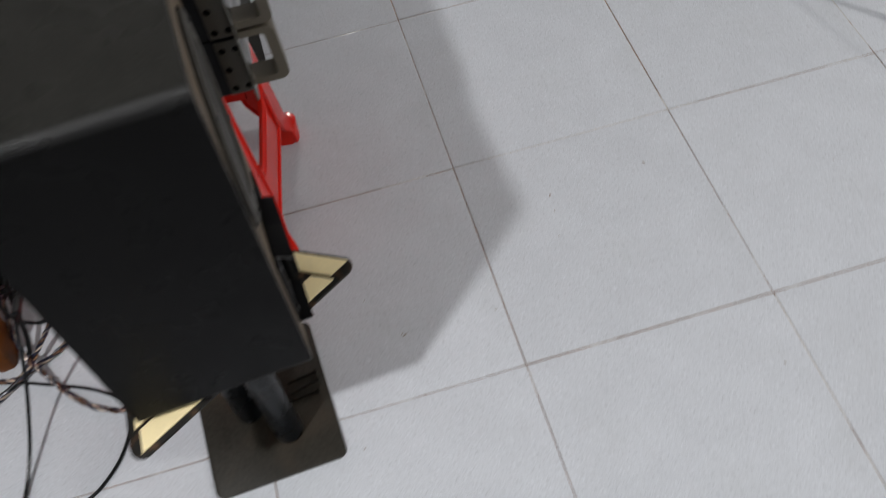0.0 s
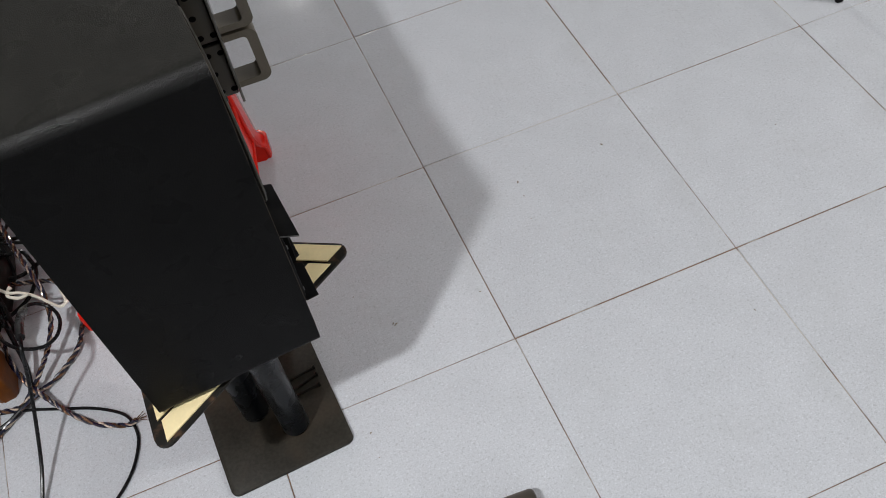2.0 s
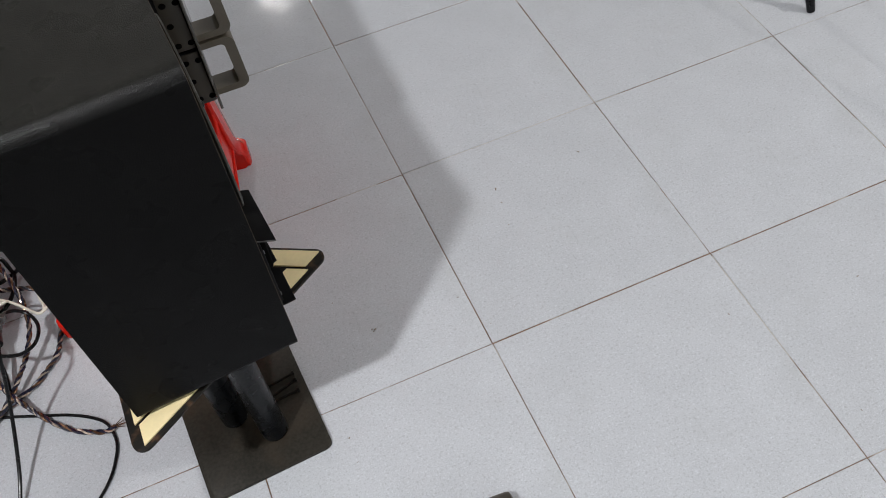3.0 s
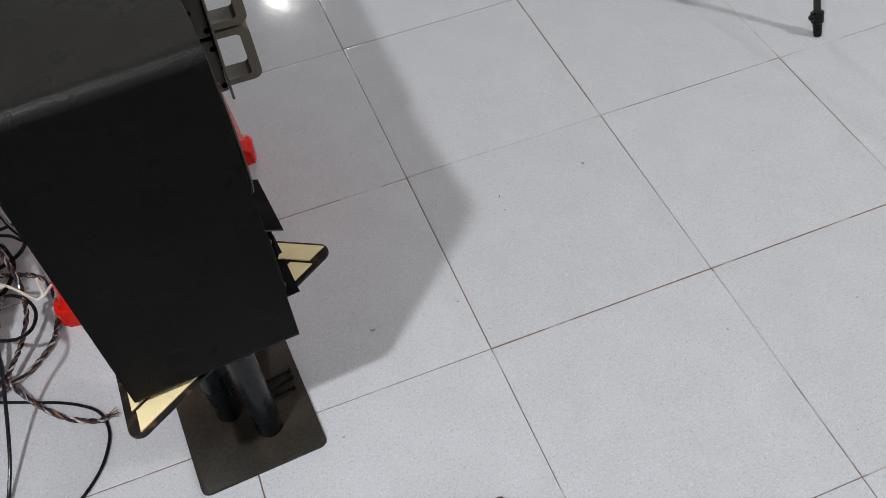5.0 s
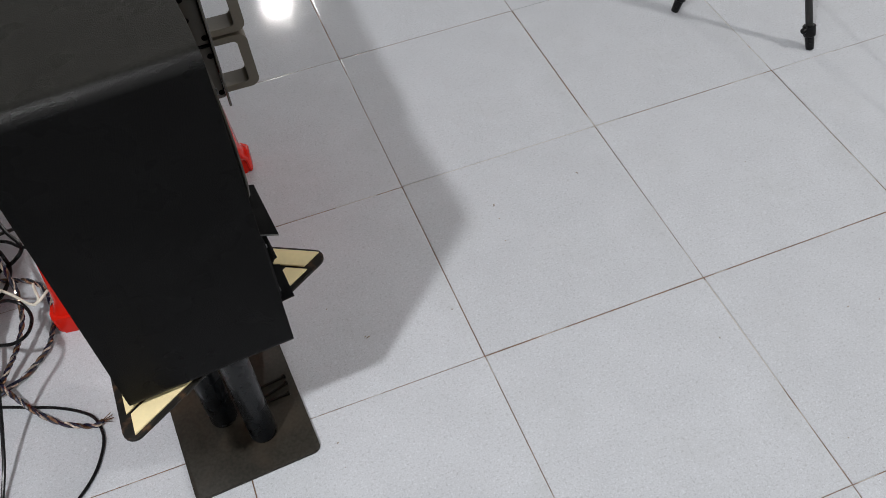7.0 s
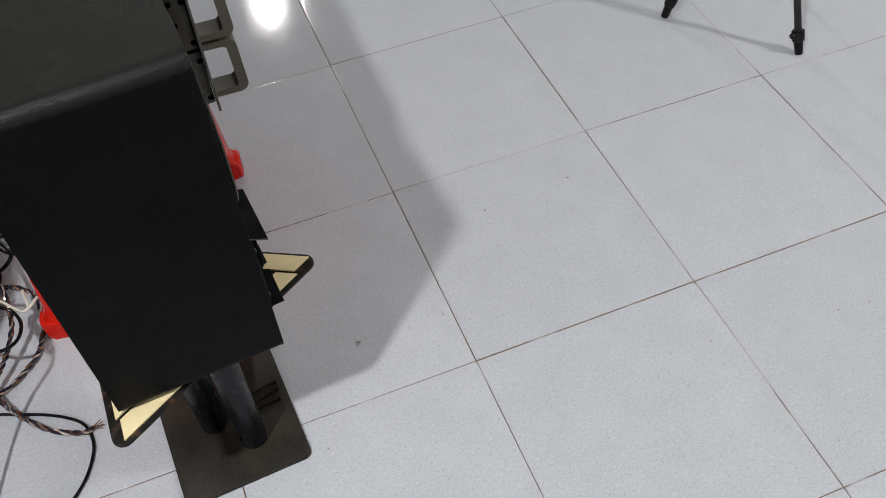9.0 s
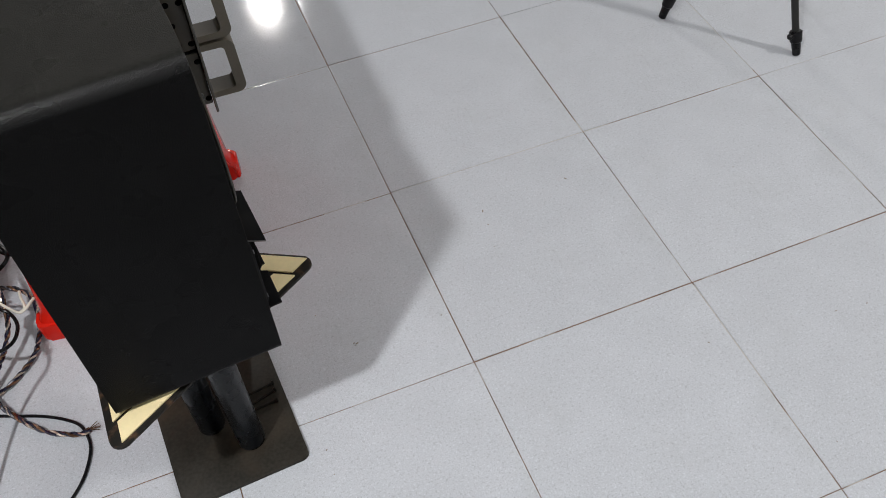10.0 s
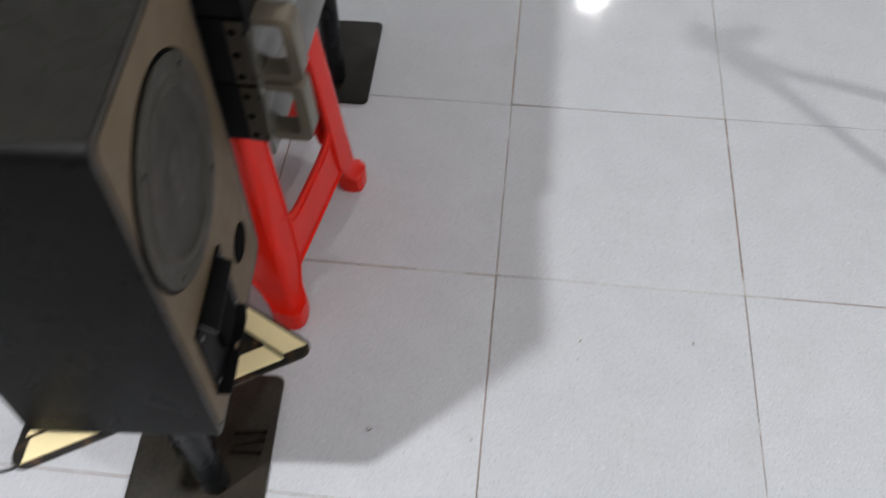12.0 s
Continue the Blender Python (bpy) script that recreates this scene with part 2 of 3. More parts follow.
def rounded(points, r, n=6):
    """The polygon with its corners rounded."""
    out = []
    for i, p in enumerate(points):
        p, a, b = Vector(p), Vector(points[i - 1]), Vector(points[(i + 1) % len(points)])
        u, v = (a - p).normalized(), (b - p).normalized()
        half = u.angle(v) / 2
        d = r / math.tan(half)
        c = p + (u + v).normalized() * (r / math.sin(half))
        s, e = p + u * d - c, p + v * d - c
        turn = s.angle_signed(e)
        for k in range(n + 1):
            w = s.copy()
            w.rotate(Matrix.Rotation(-turn * k / n, 2))
            out.append((c + w).to_tuple())
    return out


def prism(points, z0, z1, bevel=0.0, seg=2):
    bm = bmesh.new()
    lo = [bm.verts.new((x, y, z0)) for x, y in points]
    hi = [bm.verts.new((x, y, z1)) for x, y in points]
    n = len(points)
    bottom, top = bm.faces.new(lo[::-1]), bm.faces.new(hi)
    for i in range(n):
        bm.faces.new((lo[i], lo[(i + 1) % n], hi[(i + 1) % n], hi[i]))
    if bevel:
        edges = list({e for f in (bottom, top) for e in f.edges})
        bmesh.ops.bevel(bm, geom=edges, offset=bevel, segments=seg, profile=0.5, affect="EDGES")
    return bm


def lathe(profile, n=48, m=None):
    """Turns (radius, height) pairs round z."""
    bm = bmesh.new()
    rings = []
    for r, z in profile:
        if r < 1e-6:
            rings.append([bm.verts.new((0, 0, z))])
        else:
            rings.append([bm.verts.new((r * math.cos(2 * math.pi * k / n), r * math.sin(2 * math.pi * k / n), z)) for k in range(n)])
    for a, b in zip(rings, rings[1:]):
        for k in range(n):
            q = [a[k % len(a)], a[(k + 1) % n % len(a)], b[(k + 1) % n % len(b)], b[k % len(b)]]
            q = list(dict.fromkeys(q))
            if len(q) > 2:
                bm.faces.new(q)
    if m:
        bmesh.ops.transform(bm, matrix=m, verts=bm.verts)
    return bm


def rod(p, q, r0, r1=None, n=20, edge=0.0):
    """A round bar from p to q with closed, slightly rounded ends."""
    p, q = Vector(p), Vector(q)
    r1 = r0 if r1 is None else r1
    h = (q - p).length
    e = edge or min(r0, r1) * 0.15
    turn = (q - p).to_track_quat("Z", "Y").to_matrix().to_4x4()
    return lathe([(0, 0), (r0 - e, 0), (r0, e), (r1, h - e), (r1 - e, h), (0, h)], n, Matrix.Translation(p) @ turn)


def curve_through(points, step=0.006):
    """A smooth line through the points (Catmull-Rom), at even steps."""
    pts = [Vector(p) for p in points]
    pts = [2 * pts[0] - pts[1]] + pts + [2 * pts[-1] - pts[-2]]
    out = []
    for i in range(1, len(pts) - 2):
        a, b, c, d = pts[i - 1 : i + 3]
        n = max(2, int((c - b).length / step))
        for k in range(n):
            t = k / n
            out.append(0.5 * (2 * b + (c - a) * t + (2 * a - 5 * b + 4 * c - d) * t * t + (3 * b - a - 3 * c + d) * t ** 3))
    return out + [pts[-2]]


def frames_along(line):
    side = Vector((0, 0, 1))
    for i, p in enumerate(line):
        ahead = (line[min(i + 1, len(line) - 1)] - line[max(i - 1, 0)]).normalized()
        side = (side - ahead * side.dot(ahead)).normalized()
        yield p, side, ahead.cross(side)


def tube(line, r, n=8):
    bm = bmesh.new()
    rings = [[bm.verts.new(p + r * (math.cos(2 * math.pi * k / n) * u + math.sin(2 * math.pi * k / n) * v)) for k in range(n)] for p, u, v in frames_along(line)]
    for a, b in zip(rings, rings[1:]):
        for k in range(n):
            bm.faces.new((a[k], a[(k + 1) % n], b[(k + 1) % n], b[k]))
    bm.faces.new(rings[0][::-1]), bm.faces.new(rings[-1])
    return bm


def helix(line, r, pitch, start):
    """A strand that winds round the line."""
    out, run, last = [], 0.0, line[0]
    for p, u, v in frames_along(line):
        run += (p - last).length
        last = p
        a = start + 2 * math.pi * run / pitch + 2.0 * math.sin(31 * run) + 0.7 * math.sin(73 * run + 2.1 * start)
        out.append(p + r * (math.cos(a) * u + math.sin(a) * v))
    return out


def swept_band(outer, inner, y0, y1, bevel=0.0):
    """A flat open loop between two lines in the x-z plane, with thickness along y."""
    bm = bmesh.new()
    rows = [[bm.verts.new((x, y, z)) for x, z in line] for line in (outer, inner) for y in (y0, y1)]
    o0, o1, i0, i1 = rows
    n = len(outer)
    for k in range(n - 1):
        for a, b in ((o0, o1), (i1, i0), (i0, o0), (o1, i1)):
            bm.faces.new((a[k], a[k + 1], b[k + 1], b[k]))
    for k in (0, n - 1):
        bm.faces.new((o0[k], o1[k], i1[k], i0[k]))
    if bevel:
        sharp = [e for e in bm.edges if len(e.link_faces) == 2 and e.calc_face_angle(0) > radians(50)]
        bmesh.ops.bevel(bm, geom=sharp, offset=bevel, segments=2, profile=0.5, affect="EDGES")
    return bm


ALONG_X = Matrix.Rotation(radians(90), 4, "Y")

# ---- the room ----
X0, X1, Y0, Y1, ROOM_H = -2.4, 3.2, -2.4, 6.4, 2.8
for name, size, at in (
    ("wall_north", (X1 - X0 + 0.3, 0.15, ROOM_H), ((X0 + X1) / 2, Y1 + 0.075, ROOM_H / 2)),
    ("wall_south", (X1 - X0 + 0.3, 0.15, ROOM_H), ((X0 + X1) / 2, Y0 - 0.075, ROOM_H / 2)),
    ("wall_west", (0.15, Y1 - Y0, ROOM_H), (X0 - 0.075, (Y0 + Y1) / 2, ROOM_H / 2)),
    ("wall_east", (0.15, Y1 - Y0, ROOM_H), (X1 + 0.075, (Y0 + Y1) / 2, ROOM_H / 2)),
):
    tagged(part(name, cube(size, at), PLASTER, smooth=False), "plain white plastered wall of the room", "wall", kind="structure")
tagged(part("ceiling", cube((X1 - X0 + 0.3, Y1 - Y0 + 0.3, 0.12), ((X0 + X1) / 2, (Y0 + Y1) / 2, ROOM_H + 0.06)), PLASTER, smooth=False),
       "plain white plastered ceiling", "ceiling", kind="structure")
floor = tagged(part("floor", cube((X1 - X0 + 0.3, Y1 - Y0 + 0.3, 0.1), ((X0 + X1) / 2, (Y0 + Y1) / 2, -0.0516)), GROUT, smooth=False),
               "pale grey-blue glazed floor tiles with thin brown joints", "floor", kind="structure")


# ---- loudspeaker and its stand ----
def triangle_plate(stand, z, radius, turn):
    """The three-cornered top plate with strips of foam tape along its sides."""
    at = [Vector((radius * math.cos(radians(a)) - 0.0085, radius * math.sin(radians(a)) + 0.0020)) for a in (turn + 240, turn, turn + 120)]
    plate = part("top_plate", prism(rounded([v.to_tuple() for v in at], 0.014), z - 0.0055, z, 0.0012), PLATE, stand, "black steel plate, rusty at its edge")

    def off(i, d):
        """Side i, moved inwards by d: a point and a direction."""
        p, q = at[i % 3], at[(i + 1) % 3]
        u = (q - p).normalized()
        return p + Vector((-u.y, u.x)) * d, u

    def meet(a, b):
        (p, u), (q, v) = a, b
        s = ((q - p).x * v.y - (q - p).y * v.x) / (u.x * v.y - u.y * v.x)
        return (p + u * s).to_tuple()

    for i in range(3):
        e, w, gap = (0.0058, 0.0058, 0.0095)[i], 0.0255, 0.0045
        start, after = (0.0145, 0.0125, 0.0125)[i], (0.0058, 0.0095, 0.0058)[i]
        quad = [meet(off(i, e), off(i - 1, start)), meet(off(i, e), off(i + 1, after + w + gap)),
                meet(off(i, e + w), off(i + 1, after + w + gap)), meet(off(i, e + w), off(i - 1, start))]
        part("foam_strip", prism(quad, z + 0.0002, z + 0.0034, 0.0006), FOAM, plate, "cream foam tape strip")
    return plate


def speaker_stand(m, label, steel, finish):
    stand = thing("speaker_stand", m, label, "speaker stand", "speaker stands")
    w, d = 0.0965, 0.114
    part("base_plate", prism(rounded([(-w, -d - 0.0085), (w, -d - 0.0085), (w, d), (-w, d)], 0.011), 0.0, 0.006, 0.0012), steel, stand, finish)
    for x, y in ((0.026, -0.057), (-0.022, -0.006)):
        part("pole", rod((x, y, 0.006), (x, y, 0.2865), 0.0205, n=32), POLE, stand, "glossy black tube")
    return stand


stand_near = speaker_stand(pose(-0.393, 0.058, 0, 0, 0, 3.4), "dark steel speaker stand with triangular foam-taped top", STAND, "worn dark brown steel base")
triangle_plate(stand_near, 0.2916, 0.2097, -1.7)
stand_far = speaker_stand(pose(-0.372, 0.892, 0, 0, 0, 1.0), "darker steel speaker stand behind the red stool", STAND_DARKER, "darker steel base")
triangle_plate(stand_far, 0.2916, 0.2097, -1.7)


def horn(spk, x):
    """The black sheet-metal tweeter horn: back plate, narrower upper lip and wider lower lip."""
    body = part("tweeter_horn", cube((0.004, 0.115, 0.112), (x + 0.002, -0.045, 0.105), 0.001), CHASSIS, spk, "black metal tweeter horn with open lips")
    def lip(name, outline, z, tilt):
        """A sheet-metal flap: its outline in reach and width, laid out from the back plate."""
        bm = prism(outline, -0.00125, 0.00125, 0.0004)
        bmesh.ops.transform(bm, matrix=pose(x + 0.002, 0, z, 0, tilt, 0), verts=bm.verts)
        return part(name, bm, CHASSIS, body)

    lip("upper_lip", [(0.0, -0.087), (0.0205, -0.094), (0.0185, -0.007), (0.0, -0.002)], 0.1615, 8)
    # lighter grey strip paints the light caught along the upper lip's end
    part("lip_edge", cube((0.0215, 0.0010, 0.0018), r=0.0003, m=pose(x + 0.0122, -0.0912, 0.1600, 0, 8, -18.5)), GREYPLASTIC, body, "grey strip painting the light on the lip's edge")
    lip("lower_lip", [(0.0, -0.108), (0.0158, -0.108), (0.0155, -0.054), (0.008, -0.051), (0.008, -0.043), (0.0160, -0.041), (0.0155, -0.010), (0.011, 0.006), (0.0, 0.006)], 0.0575, -4)
    # solid black block painting the dark inside of the horn's opening
    part("throat", cube((0.010, 0.05, 0.06), (x + 0.007, -0.040, 0.107), 0.004), RECESS_SHADE, body)
    for y, z in ((-0.096, 0.150), (-0.096, 0.066), (0.004, 0.150), (0.004, 0.066)):
        part("screw", rod((x + 0.0035, y, z), (x + 0.0055, y, z), 0.0024, n=12), GREYPLASTIC, body)
    return body


def loudspeaker(m):
    spk = thing("loudspeaker", m, "black vinyl loudspeaker cabinet with brown front on a stand", "loudspeaker")
    d, w, h = 0.1035, 0.135, 0.459
    outline = rounded([(-w, 0.0), (w, 0.0), (w, h), (-w, h)], 0.018, 10)
    shell = prism(outline, -d, d, 0.0015)
    bmesh.ops.transform(shell, matrix=Matrix(((0, 0, 1, 0), (1, 0, 0, 0), (0, 1, 0, 0), (0, 0, 0, 1))), verts=shell.verts)
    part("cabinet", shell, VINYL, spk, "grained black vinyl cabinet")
    def face(inset, lo, hi):
        i = inset
        bm = prism(rounded([(-w + i, i), (w - i, i), (w - i, h - i), (-w + i, h - i)], 0.014, 6), d + lo, d + hi, 0.0005)
        bmesh.ops.transform(bm, matrix=Matrix(((0, 0, 1, 0), (1, 0, 0, 0), (0, 1, 0, 0), (0, 0, 0, 1))), verts=bm.verts)
        return bm

    part("front_rim", face(0.0025, -0.002, 0.0004), RIM, spk, "dark brown front edge")
    # raised black plate whose edge draws the groove's shade around the baffle
    part("gasket", face(0.0095, -0.001, 0.0007), RECESS_SHADE, spk, "thin black line painting the shaded groove")
    part("baffle", face(0.0110, -0.001, 0.0011), BAFFLE, spk, "grey-brown painted front panel")
    x = d + 0.0011
    at = Matrix.Translation((x, -0.0155, 0.305)) @ ALONG_X @ Matrix.Diagonal((1.02, 1.02, 0.5, 1))
    woofer = part("woofer", lathe([(0.086, 0.0), (0.100, 0.0), (0.1005, 0.002), (0.1045, 0.003), (0.1055, 0.006), (0.104, 0.0095), (0.097, 0.0105), (0.089, 0.0095), (0.086, 0.006)], 64, at), RUBBER, spk, "round woofer with grey rubber rim")
    # flat black ring: the shade beside the woofer's rim, painted on
    part("gap_ring", lathe([(0.1035, 0.0), (0.1035, 0.0012), (0.1082, 0.0012), (0.1086, 0.0)], 64, at), RECESS_SHADE, woofer, "black ring painting the shade round the woofer rim")
    part("surround", lathe([(0.0875, 0.0065), (0.086, 0.0105), (0.083, 0.0125), (0.079, 0.0115), (0.0765, 0.0075), (0.0755, 0.003)], 64, at), RUBBER, woofer)
    part("cone", lathe([(0.0765, 0.006), (0.0745, 0.0045), (0.06, 0.0022), (0.045, 0.0012), (0.03, 0.0008), (0.0, 0.0006)], 64, at), CONE, woofer, "dark paper cone")
    part("dust_cap", lathe([(0.031, 0.001), (0.028, 0.003), (0.02, 0.0042), (0.01, 0.0047), (0.0, 0.0048)], 40, at), CONE, woofer)
    for k in range(4):
        a = radians(45 + 90 * k)
        p = at @ Vector((0.0945 * math.cos(a), 0.0945 * math.sin(a), 0.0095))
        part("screw", rod(p, p + Vector((0.0022, 0, 0)), 0.0034, n=12), BLACK_METAL, woofer)
    # closed black disc: the port's inner shade is only colour
    part("port", lathe([(0.021, -0.001), (0.021, 0.0012), (0.019, 0.0022), (0.0175, 0.0012), (0.0175, 0.0008), (0.0, 0.0006)], 32, Matrix.Translation((x, 0.072, 0.087)) @ Matrix.Diagonal((1, 1.25, 1, 1)) @ ALONG_X), RECESS_SHADE, spk, "reflex port as a black disc with painted inner shade")
    horn(spk, x)
    return spk


loudspeaker(pose(-0.3915, 0.0645, 0.2951, 0, 0, 4.3))


# ---- rack amplifiers on the red stool ----
def handle_lines(x, z0, z1, reach, bar, grip, r):
    outer = [(x, z0), *rounded([(x, z0), (x + reach, z0), (x + reach - 0.003, z1), (x, z1)], r, 5)[6:18], (x, z1)]
    inner = [(x, z0 + bar), *rounded([(x, z0 + bar), (x + reach - grip, z0 + bar), (x + reach - grip - 0.003, z1 - bar), (x, z1 - bar)], r * 0.5, 5)[6:18], (x, z1 - bar)]
    return outer, inner


def amplifier(m, label, handled=True):
    """A rack unit: the front looks along +x; its origin is the near bottom corner of the chassis front."""
    amp = thing("rack_amplifier", m, label, "amplifier", "stacked rack amplifiers")
    h, wide, deep = 0.0855 if handled else 0.0745, 0.44, 0.30
    part("chassis", cube((deep, wide, h), (-deep / 2 - 0.0005, wide / 2, h / 2 + 0.001), 0.0015), CHASSIS, amp, "black sheet-metal case")
    front = PANEL if handled else CHASSIS
    panel = part("front_panel", prism(rounded([(-0.0165, -0.003), (wide + 0.0165, -0.003), (wide + 0.0165, h + 0.002), (-0.0165, h + 0.002)], 0.0015, 2), 0.0, 0.0035, 0.0006), front, amp)
    panel.data.transform(Matrix(((0, 0, 1, 0), (1, 0, 0, 0), (0, 1, 0, 0), (0, 0, 0, 1))))
    if not handled:
        return amp
    for side, y in ((-1, 0.0), (1, wide)):
        plate = part("side_bracket", cube((0.026, 0.002, h - 0.003), (-0.0145, y + side * 0.0012, h / 2 + 0.001), 0.0006), OLIVE, amp, "olive-grey enamelled bracket")
        for x, z in ((-0.0205, 0.012), (-0.0205, 0.042), (-0.0205, 0.072), (-0.0045, 0.012), (-0.0045, 0.072)):
            # black discs stand proud and paint the shade of the holes
            part("screw_hole", rod((x, y + side * 0.0008, z), (x, y + side * 0.0030, z), 0.0042, n=16), RECESS_SHADE, plate)
        yc = y + side * 0.004 - (0.012 if side > 0 else -0.012)
        outer, inner = handle_lines(0.0034, 0.0100, 0.0940, 0.0445, 0.0092, 0.0130, 0.012)
        part("handle", swept_band(outer, inner, yc - 0.0110, yc + 0.0175, 0.0016), HANDLE, amp, "olive-grey rack handle")
    return amp


AMP_X, AMP_Y = -0.2615, 0.245
amplifier(pose(AMP_X, AMP_Y, 0.4455, 0, 0, -0.8), "olive-grey rack amplifier with handles, lowest of a stack")
amplifier(pose(AMP_X, AMP_Y, 0.5340, 0, 0, -0.8), "olive-grey rack amplifier with handles, stacked on another")
amplifier(pose(AMP_X, AMP_Y, 0.6225, 0, 0, -0.8), "plain black rack unit on top of the stack", handled=False)


def plastic_stool(m, top=0.4425, half_top=0.135, half_foot=0.168):
    stool = thing("plastic_stool", m, "red glossy plastic stool carrying the rack amplifiers", "stool")
    part("seat", prism(rounded([(-half_top, -half_top), (half_top, -half_top), (half_top, half_top), (-half_top, half_top)], 0.03), top - 0.025, top, 0.006, 3), RED, stool)

    def half(z):
        return half_top - 0.004 + (half_foot - half_top) * (1 - z / top)

    def skin(rows, thick):
        """A bent sheet: rows of points from bottom to top, thickened inwards."""
        bm = bmesh.new()
        grid = [[bm.verts.new(p) for p in row] for row in rows]
        for a, b in zip(grid, grid[1:]):
            for k in range(len(a) - 1):
                bm.faces.new((a[k], a[k + 1], b[k + 1], b[k]))
        bmesh.ops.recalc_face_normals(bm, faces=bm.faces)
        bmesh.ops.solidify(bm, geom=bm.faces[:], thickness=thick)
        return bm

    for sx, sy in ((1, -1), (1, 1), (-1, 1), (-1, -1)):
        rows = []
        for z, wide in ((0.003, 0.036), (0.012, 0.038), (0.034, 0.038), (0.048, 0.040), (0.060, 0.044), (0.080, 0.052), (0.105, 0.058), (0.20, 0.055), (0.30, 0.052), (0.40, 0.052), (0.43, 0.054)):
            c, r = half(z) + (0.008 if z < 0.04 else 0.003 if z < 0.055 else 0.0), 0.012
            line = [(c - wide, -c), (c - wide * 0.5, -c)]
            line += [(c - r + r * math.sin(radians(a)), -c + r - r * math.cos(radians(a))) for a in (0, 30, 60, 90)]
            line += [(c, -c + wide * 0.5), (c, -c + wide)]
            rows.append([(x * sx, -y * sy, z) for x, y in line])
        leg = part("leg", skin(rows, 0.004 if sx * sy < 0 else -0.004), RED, stool)
        leg.name = "leg"
        c = half(0.0) + 0.0125
        foot = prism(rounded([(sx * a, sy * b) for a, b in ((c, c), (c - 0.046, c), (c - 0.046, c - 0.046), (c, c - 0.046))][::sx * sy], 0.013, 5), 0.0, 0.040, 0.005, 3)
        part("foot", foot, RED, leg)
        for k in (0, -1):
            edge = curve_through([row[k] for row in rows], 0.02)
            part("edge_bead", tube(edge, 0.0034, 8), RED, leg)
    for k in range(4):
        spin = Matrix.Rotation(radians(90 * k), 4, "Z")
        low, rise = (0.080, 0.0) if k % 2 == 0 else (0.112, 0.028)
        rows = []
        for i in range(13):
            s = -1 + 2 * i / 12
            y = s * (half(0.14) - 0.045)
            lift = 0.022 * abs(s) ** 5
            rows.append([(half(z) - 0.002, y, z) for z in (low, low + 0.009, 0.157 + rise, 0.166 + rise + lift * 1.4)])
        brace = skin(rows, 0.006)
        bmesh.ops.transform(brace, matrix=spin, verts=brace.verts)
        brace = part("brace", brace, RED, stool)
        part("rib", tube(curve_through([spin @ (Vector(row[3]) - Vector((-0.001, 0, 0.013))) for row in rows], 0.02), 0.0026, 8), RED, brace)
        for k in (0, -1):
            part("edge_bead", tube(curve_through([spin @ Vector(row[k]) for row in rows], 0.02), 0.0034, 8), RED, brace)
        rows = []
        for i in range(13):
            s = -1 + 2 * i / 12
            y = s * (half(0.4) - 0.045)
            rows.append([(half(z) - 0.002, y, z) for z in (0.385 - 0.05 * abs(s) ** 4, 0.40, 0.425)])
        apron = skin(rows, 0.004)
        bmesh.ops.transform(apron, matrix=spin, verts=apron.verts)
        part("apron", apron, RED, stool)
    return stool


plastic_stool(pose(-0.442, 0.454, 0, 0, 0, -9) @ Matrix.Diagonal((1, 0.955, 1, 1)))


# ---- tripod ----
def tripod(m, feet, apex):
    tri = thing("tripod", m, "black folding tripod standing on the tiles", "tripod")
    hub = Vector((0, 0, apex))
    for f in feet:
        f = Vector((*f, 0.0))
        u = (hub - f).normalized()
        leg = part("leg", rod(f + u * 0.03, f + u * 0.30, 0.0075, n=20), BLACK_METAL, tri, "thin black metal leg")
        part("upper_leg", rod(f + u * 0.27, hub - u * 0.02, 0.0125, n=20), BLACK_METAL, leg)
        part("rubber_foot", join(rod(f + Vector((0, 0, 0.0)), f + u * 0.034, 0.0082, 0.010, 20), rod(f + u * 0.028, f + u * 0.052, 0.0125, 0.0135, 20)), CABLE, leg, "black rubber foot")
        out = Vector((f.x, f.y, 0)).normalized().cross(Vector((0, 0, 1)))
        part("knob", rod(f + u * 0.044, f + u * 0.044 + out * 0.019, 0.0075, 0.006, 14), CABLE, leg)
        part("clamp", rod(f + u * 0.262, f + u * 0.292, 0.0140, 0.0135, 20), CABLE, leg)
    part("hub", rod(hub - Vector((0, 0, 0.04)), hub + Vector((0, 0, 0.025)), 0.03, 0.026, 24), BLACK_METAL, tri)
    part("column", rod(hub, hub + Vector((0, 0, 0.07)), 0.017, n=20), BLACK_METAL, tri)
    head = part("head", cube((0.06, 0.04, 0.04), (0.015, 0, apex + 0.075), 0.008), BLACK_METAL, tri)
    part("arm", rod((0.01, 0, apex + 0.07), (0.045, 0.0, apex + 0.135), 0.016, 0.015, 16), BLACK_METAL, head)
    part("arm", rod((0.02, 0, apex + 0.07), (0.123, 0.0, apex + 0.135), 0.013, 0.015, 16), BLACK_METAL, head)
    return tri


TX, TY = 0.880, 0.648
tripod(pose(TX, TY, 0), [(0.907 - TX, 0.424 - TY), (0.720 - TX, 0.649 - TY), (1.025 - TX, 0.80 - TY)], 0.55)


# ---- clutter behind the loudspeaker ----
block = thing("wooden_furniture", pose(-0.788, 0.289, 0), "orange varnished wooden furniture end standing on the floor", "furniture")
part("end_panel", prism(rounded([(0.025, 0.016), (0.022, -0.043), (-0.003, -0.047), (-0.035, -0.020), (-0.060, 0.008), (-0.100, 0.050), (-0.060, 0.075)], 0.005, 4), 0.0, 0.75, 0.004), WOOD, block)

bag = thing("cloth_bundle", pose(-0.935, 0.68, 0), "dark brown cloth bundle lying under tangled cables", "bag")
